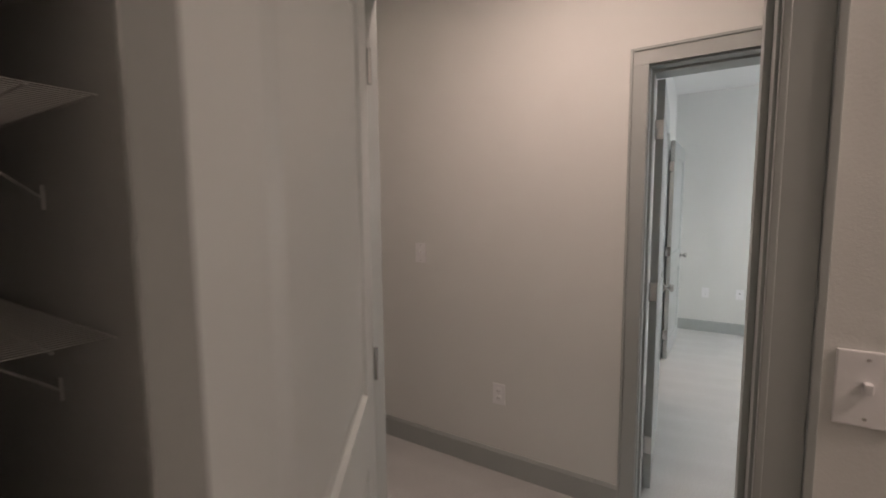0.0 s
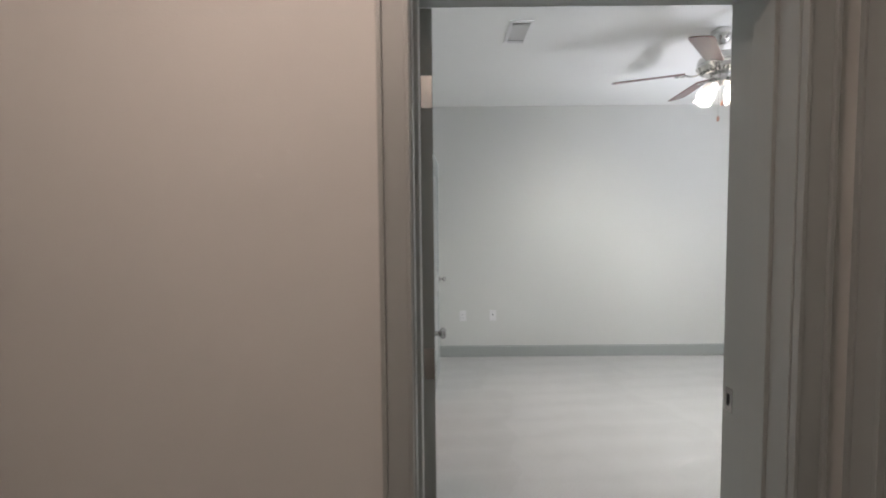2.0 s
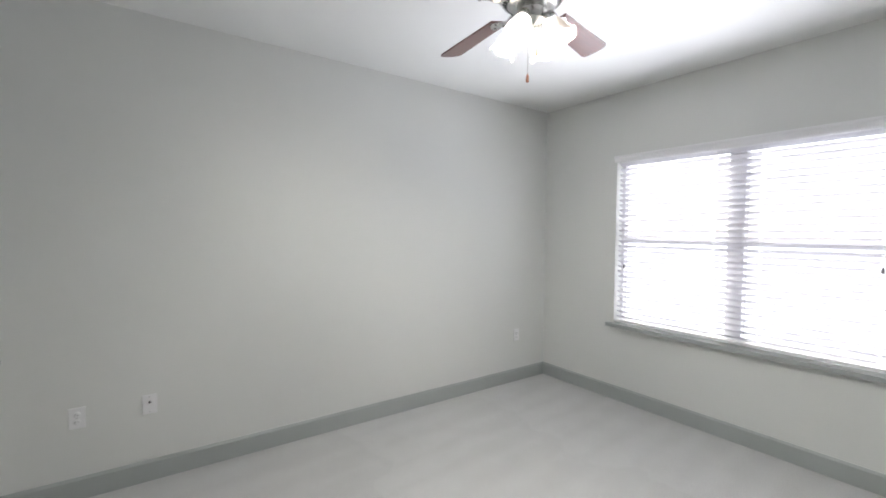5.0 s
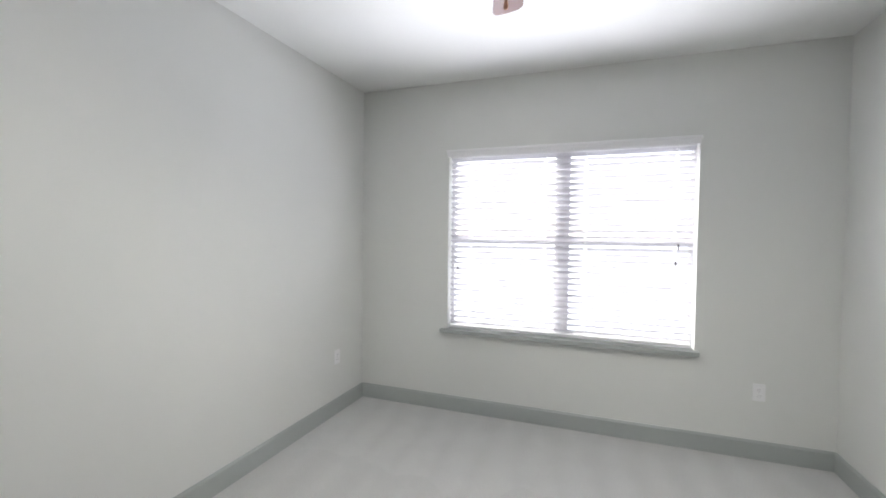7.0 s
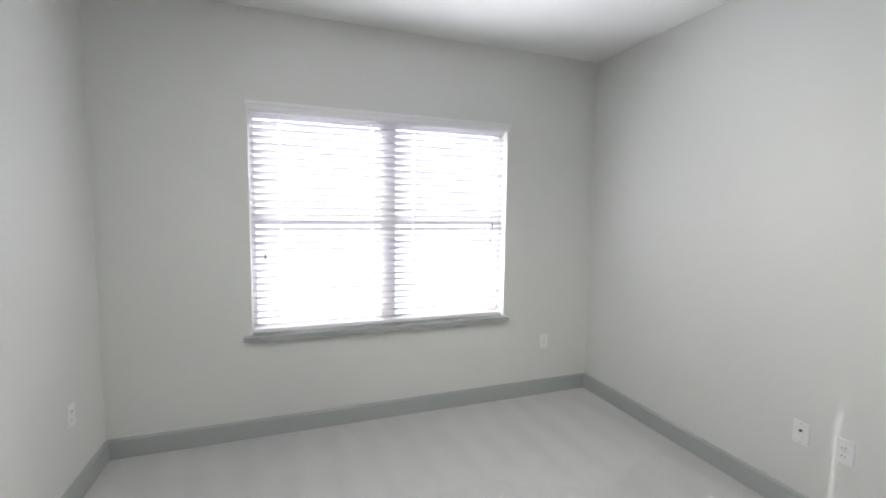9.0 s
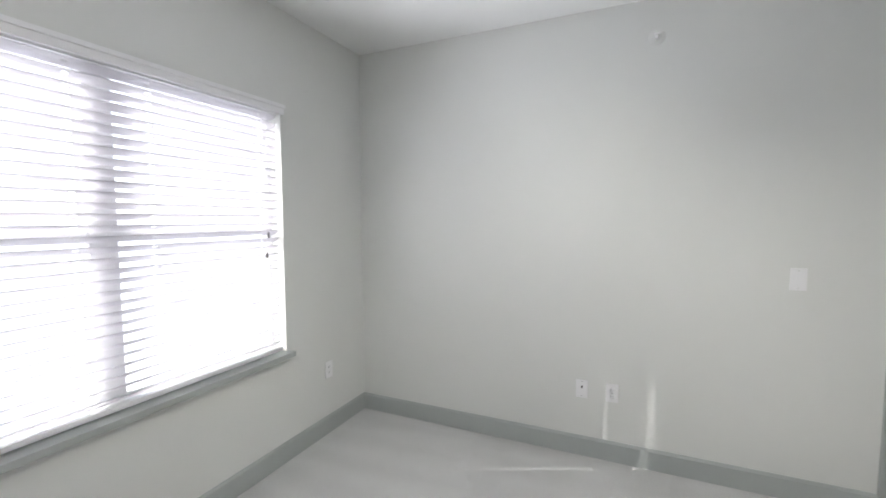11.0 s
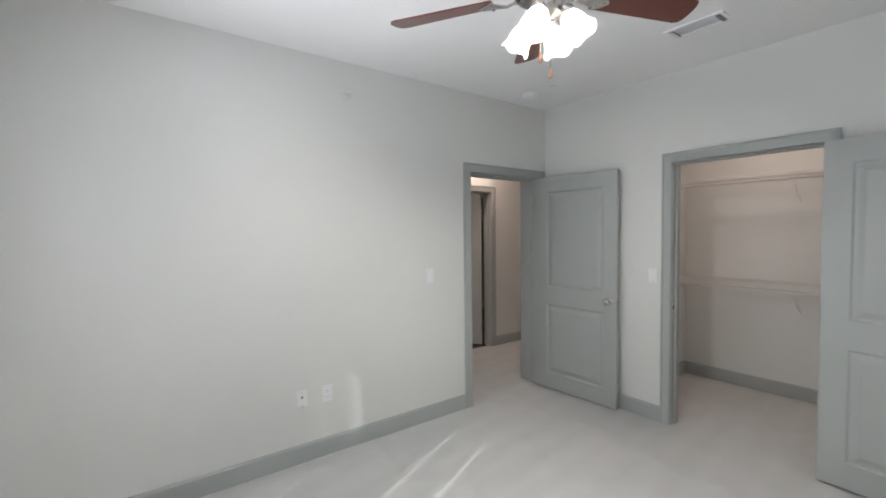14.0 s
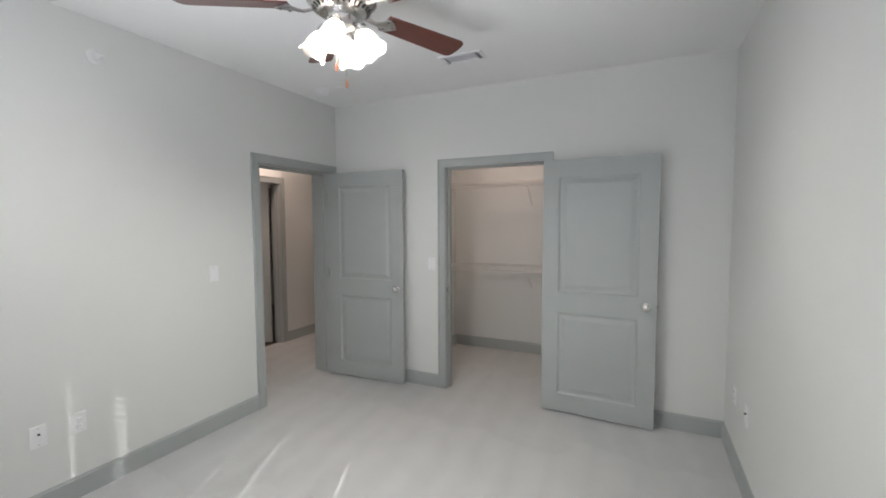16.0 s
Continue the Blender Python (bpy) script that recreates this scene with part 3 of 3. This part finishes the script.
def shade_mesh(n=40):
    """A ruffled tulip glass, its mouth along -z from the neck at the origin."""
    bm = bmesh.new()
    rings = []
    for r, z in ((0.018, 0.0), (0.026, -0.010), (0.043, -0.032), (0.051, -0.060), (0.053, -0.085), (0.060, -0.108), (0.068, -0.122)):
        ruffle = max(0.0, (-z - 0.06) / 0.064)
        ring = []
        for i in range(n):
            a = 2 * math.pi * i / n
            rr = r * (1 + 0.05 * ruffle * math.cos(4 * a))
            ring.append(bm.verts.new((rr * math.cos(a), rr * math.sin(a), z + 0.008 * ruffle * math.cos(4 * a))))
        rings.append(ring)
    for lo, hi in zip(rings, rings[1:]):
        for i in range(n):
            bm.faces.new((lo[i], lo[(i + 1) % n], hi[(i + 1) % n], hi[i]))
    solid = bmesh.ops.solidify(bm, geom=bm.faces[:], thickness=0.003)
    return bm


shade_data = mesh("shade", shade_mesh(), SHADE, True)
for i in range(4):
    a = radians(20 + 90 * i)
    bm = bmesh.new()
    rod(bm, (0.045 * math.cos(a), 0.045 * math.sin(a), -0.318), (0.078 * math.cos(a), 0.078 * math.sin(a), -0.345), 0.009, 10)
    lathe([(0.020, 0.012), (0.024, 0.0), (0.024, -0.022), (0.020, -0.026)], 16, bm, pose(0.080 * math.cos(a), 0.080 * math.sin(a), -0.345) @ pose(0, 0, 0, 0, 0, math.degrees(a)) @ pose(0, 0, 0, 0, -38, 0))
    part("lamp_arm", bm, NICKEL, fan, "", None, True)
    s = new("shade", shade_data)
    s.parent = fan
    s.matrix_basis = pose(0.074 * math.cos(a), 0.074 * math.sin(a), -0.356, 0, 0, math.degrees(a)) @ pose(0, 0, 0, 0, -34, 0) @ Matrix.Diagonal((0.88, 0.88, 0.94, 1))
    tagged(s, "lit frosted white tulip glass")
    bulb("fan_bulb", FX + 0.098 * math.cos(a), FY + 0.098 * math.sin(a), H - 0.398, 29.5, (0.99, 0.97, 0.91))
for dx, dy, z in ((-0.018, 0.0, -0.590), (0.05, -0.02, -0.505)):
    bm = bmesh.new()
    rod(bm, (dx, dy, -0.345), (dx, dy, z + 0.03), 0.0012, 6)
    part("pull_chain", bm, NICKEL, fan)
    part("chain_fob", lathe([(0.002, 0.034), (0.005, 0.026), (0.0075, 0.008), (0.006, -0.002), (0.001, -0.005)], 12), COPPER, fan, "bronze teardrop fob", pose(dx, dy, z), True)

# ---- ceiling and wall fixtures ----
vent = thing("ceiling_vent", pose(1.750, 0.675, H), "white louvred ceiling air vent", "air vent")
part("frame", boxes((-0.160, 0.160, -0.076, -0.056, -0.010, 0), (-0.160, 0.160, 0.056, 0.076, -0.010, 0), (-0.160, -0.138, -0.056, 0.056, -0.010, 0),
                    (0.138, 0.160, -0.056, 0.056, -0.010, 0), bevel=0.002), WHITE, vent)
part("backing", boxes((-0.138, 0.138, -0.056, 0.056, -0.0015, 0)), WHITE, vent, "grey duct opening")
# flat grey strips put the shade behind the end fins into colour
for x0, x1 in ((-0.136, -0.112), (0.112, 0.136)):
    part("end_shade", boxes((x0, x1, -0.054, 0.054, -0.0105, -0.0095)), TASSEL, vent, "dark strip painted as the shade behind the end fins")
fin = mesh("end_fin", boxes((-0.0005, 0.0005, -0.054, 0.054, -0.009, 0.0)), WHITE)
for x, lean in ((-0.130, 38), (-0.120, 38), (0.120, -38), (0.130, -38)):
    f = new("end_fin", fin)
    f.parent, f.matrix_basis = vent, pose(x, 0, -0.0105, 0, lean, 0)
slat_v = mesh("louvre", boxes((-0.110, 0.110, -0.0075, 0.0075, -0.0006, 0.0006)), WHITE)
for i in range(8):
    s = new("louvre", slat_v)
    s.parent, s.matrix_basis = vent, pose(0, -0.049 + 0.014 * i, -0.0065, -24)

detector = thing("smoke_detector", pose(3.175, 0.510, H), "white round smoke detector on the ceiling", "smoke detector")
part("base", lathe([(0.066, 0.0), (0.066, -0.010), (0.062, -0.013)], 28), WHITE, detector, "", None, True)
part("cover", lathe([(0.060, -0.012), (0.060, -0.018), (0.056, -0.034), (0.045, -0.042), (0.012, -0.044)], 28), WHITE, detector, "", None, True)
part("test_button", lathe([(0.012, -0.043), (0.011, -0.047)], 14), WHITE, detector, "", None, True)

cover = thing("ceiling_cover_plate", pose(2.935, 0.506, H), "flat white round cover plate on the ceiling", "cover plate")
part("disc", lathe([(0.030, 0.0), (0.030, -0.008), (0.050, -0.009), (0.051, -0.012), (0.046, -0.014)], 28), WHITE, cover, "", None, True)
part("cup", lathe([(0.034, 0.0), (0.034, -0.003)], 24), NICKEL, cover)

sprinkler = thing("fire_sprinkler", pose(W, 2.117, 2.515, 0, -90, 0), "white sidewall fire sprinkler high on the wall", "sprinkler")
part("escutcheon", lathe([(0.044, 0.0), (0.043, 0.004), (0.030, 0.009), (0.022, 0.010), (0.012, 0.006)], 28), WALL, sprinkler, "", None, True)
part("head", lathe([(0.010, 0.004), (0.010, 0.030), (0.006, 0.036), (0.006, 0.052)], 14), WHITE, sprinkler, "", None, True)
part("deflector", boxes((-0.004, 0.004, -0.016, 0.016, 0.050, 0.056), bevel=0.001), WHITE, sprinkler)


# ---- closet ----
def wire_shelf(m, length, brackets, label):
    """A shelf of long and cross wires with a hanging rod: x along the wall, y out of it."""
    s = thing("wire_shelf", m, label, "shelf", "closet shelves")
    for y, dz in ((0.012, 0), (0.15, -0.004), (0.295, 0), (0.30, -0.028)):
        bm = bmesh.new()
        rod(bm, (0.01, y, dz), (length - 0.01, y, dz), 0.0038, 6)
        part("long_wire", bm, WIRE, s)
    bm = bmesh.new()
    for i in range(int((length - 0.03) / 0.0256)):
        x = 0.02 + i * 0.0256
        rod(bm, (x, 0.010, 0.003), (x, 0.297, 0.003), 0.0015, 5)
        rod(bm, (x, 0.297, 0.003), (x, 0.302, -0.030), 0.0015, 5)
    tagged(part("wire_mesh", bm, WIRE, s), "", "", "", "stuff")
    bm = bmesh.new()
    rod(bm, (0.004, 0.27, -0.058), (length - 0.004, 0.27, -0.058), 0.0125, 12)
    part("hanging_rod", bm, WIRE, s)
    for x in brackets:
        bm = bmesh.new()
        rod(bm, (x, 0.30, -0.012), (x, 0.008, -0.26), 0.0045, 8)
        box(bm, x - 0.010, x + 0.010, 0.0, 0.008, -0.30, -0.22)
        rod(bm, (x, 0.27, -0.058), (x, 0.27, -0.005), 0.004, 6)
        part("bracket", bm, WIRE, s)
    return s


wire_shelf(pose(0, -1.40, 2.02), 2.70, (0.55, 1.735), "upper white wire closet shelf with a hanging rod")
wire_shelf(pose(0, -1.40, 1.05), 2.70, (0.55, 1.735), "lower white wire closet shelf with a hanging rod")
wire_shelf(pose(5.2, -1.06, 1.76, 0, 0, -90), 1.93, (0.5, 1.5), "white wire shelf in an unlit closet")
wire_shelf(pose(5.2, -1.06, 1.10, 0, 0, -90), 1.93, (0.5, 1.5), "white wire shelf in an unlit closet")

# ---- flush ceiling lights of hall and closet, and one added for the far room ----
def flush_light(m, watts, color, label, size=0.26):
    """A nickel base and a lit opal bowl; the lamp shines down from under the bowl."""
    f = thing("ceiling_light", m, label, "ceiling light")
    part("base", lathe([(0.150, 0.0), (0.152, -0.012), (0.146, -0.024)], 32), NICKEL, f, "", None, True)
    part("bowl", lathe([(0.140, -0.022), (0.136, -0.045), (0.110, -0.075), (0.060, -0.093), (0.002, -0.098)], 32), HALL_GLOW, f, "lit opal glass bowl", None, True)
    lamp = area("lamp", m @ pose(0, 0, -0.105), size, size, watts, color)
    lamp.data.shape = "DISK"
    return f


WARM = (1.0, 0.75, 0.65)
flush_light(pose(4.47, -0.15, H), 5.4, WARM, "round opal flush light on the hall ceiling, lit")
# added fixture: brightens the far room, which has no known source of its own
flush_light(pose(3.3, -2.75, H), 2.6, WARM, "round opal flush light added unseen to brighten the far room, lit")
flush_light(pose(5.15, 1.55, H), 9, WARM, "round opal flush light by the dark doorway, lit")
flush_light(pose(1.9, -0.65, H), 3.6, WARM, "round opal flush light on the closet ceiling, lit")
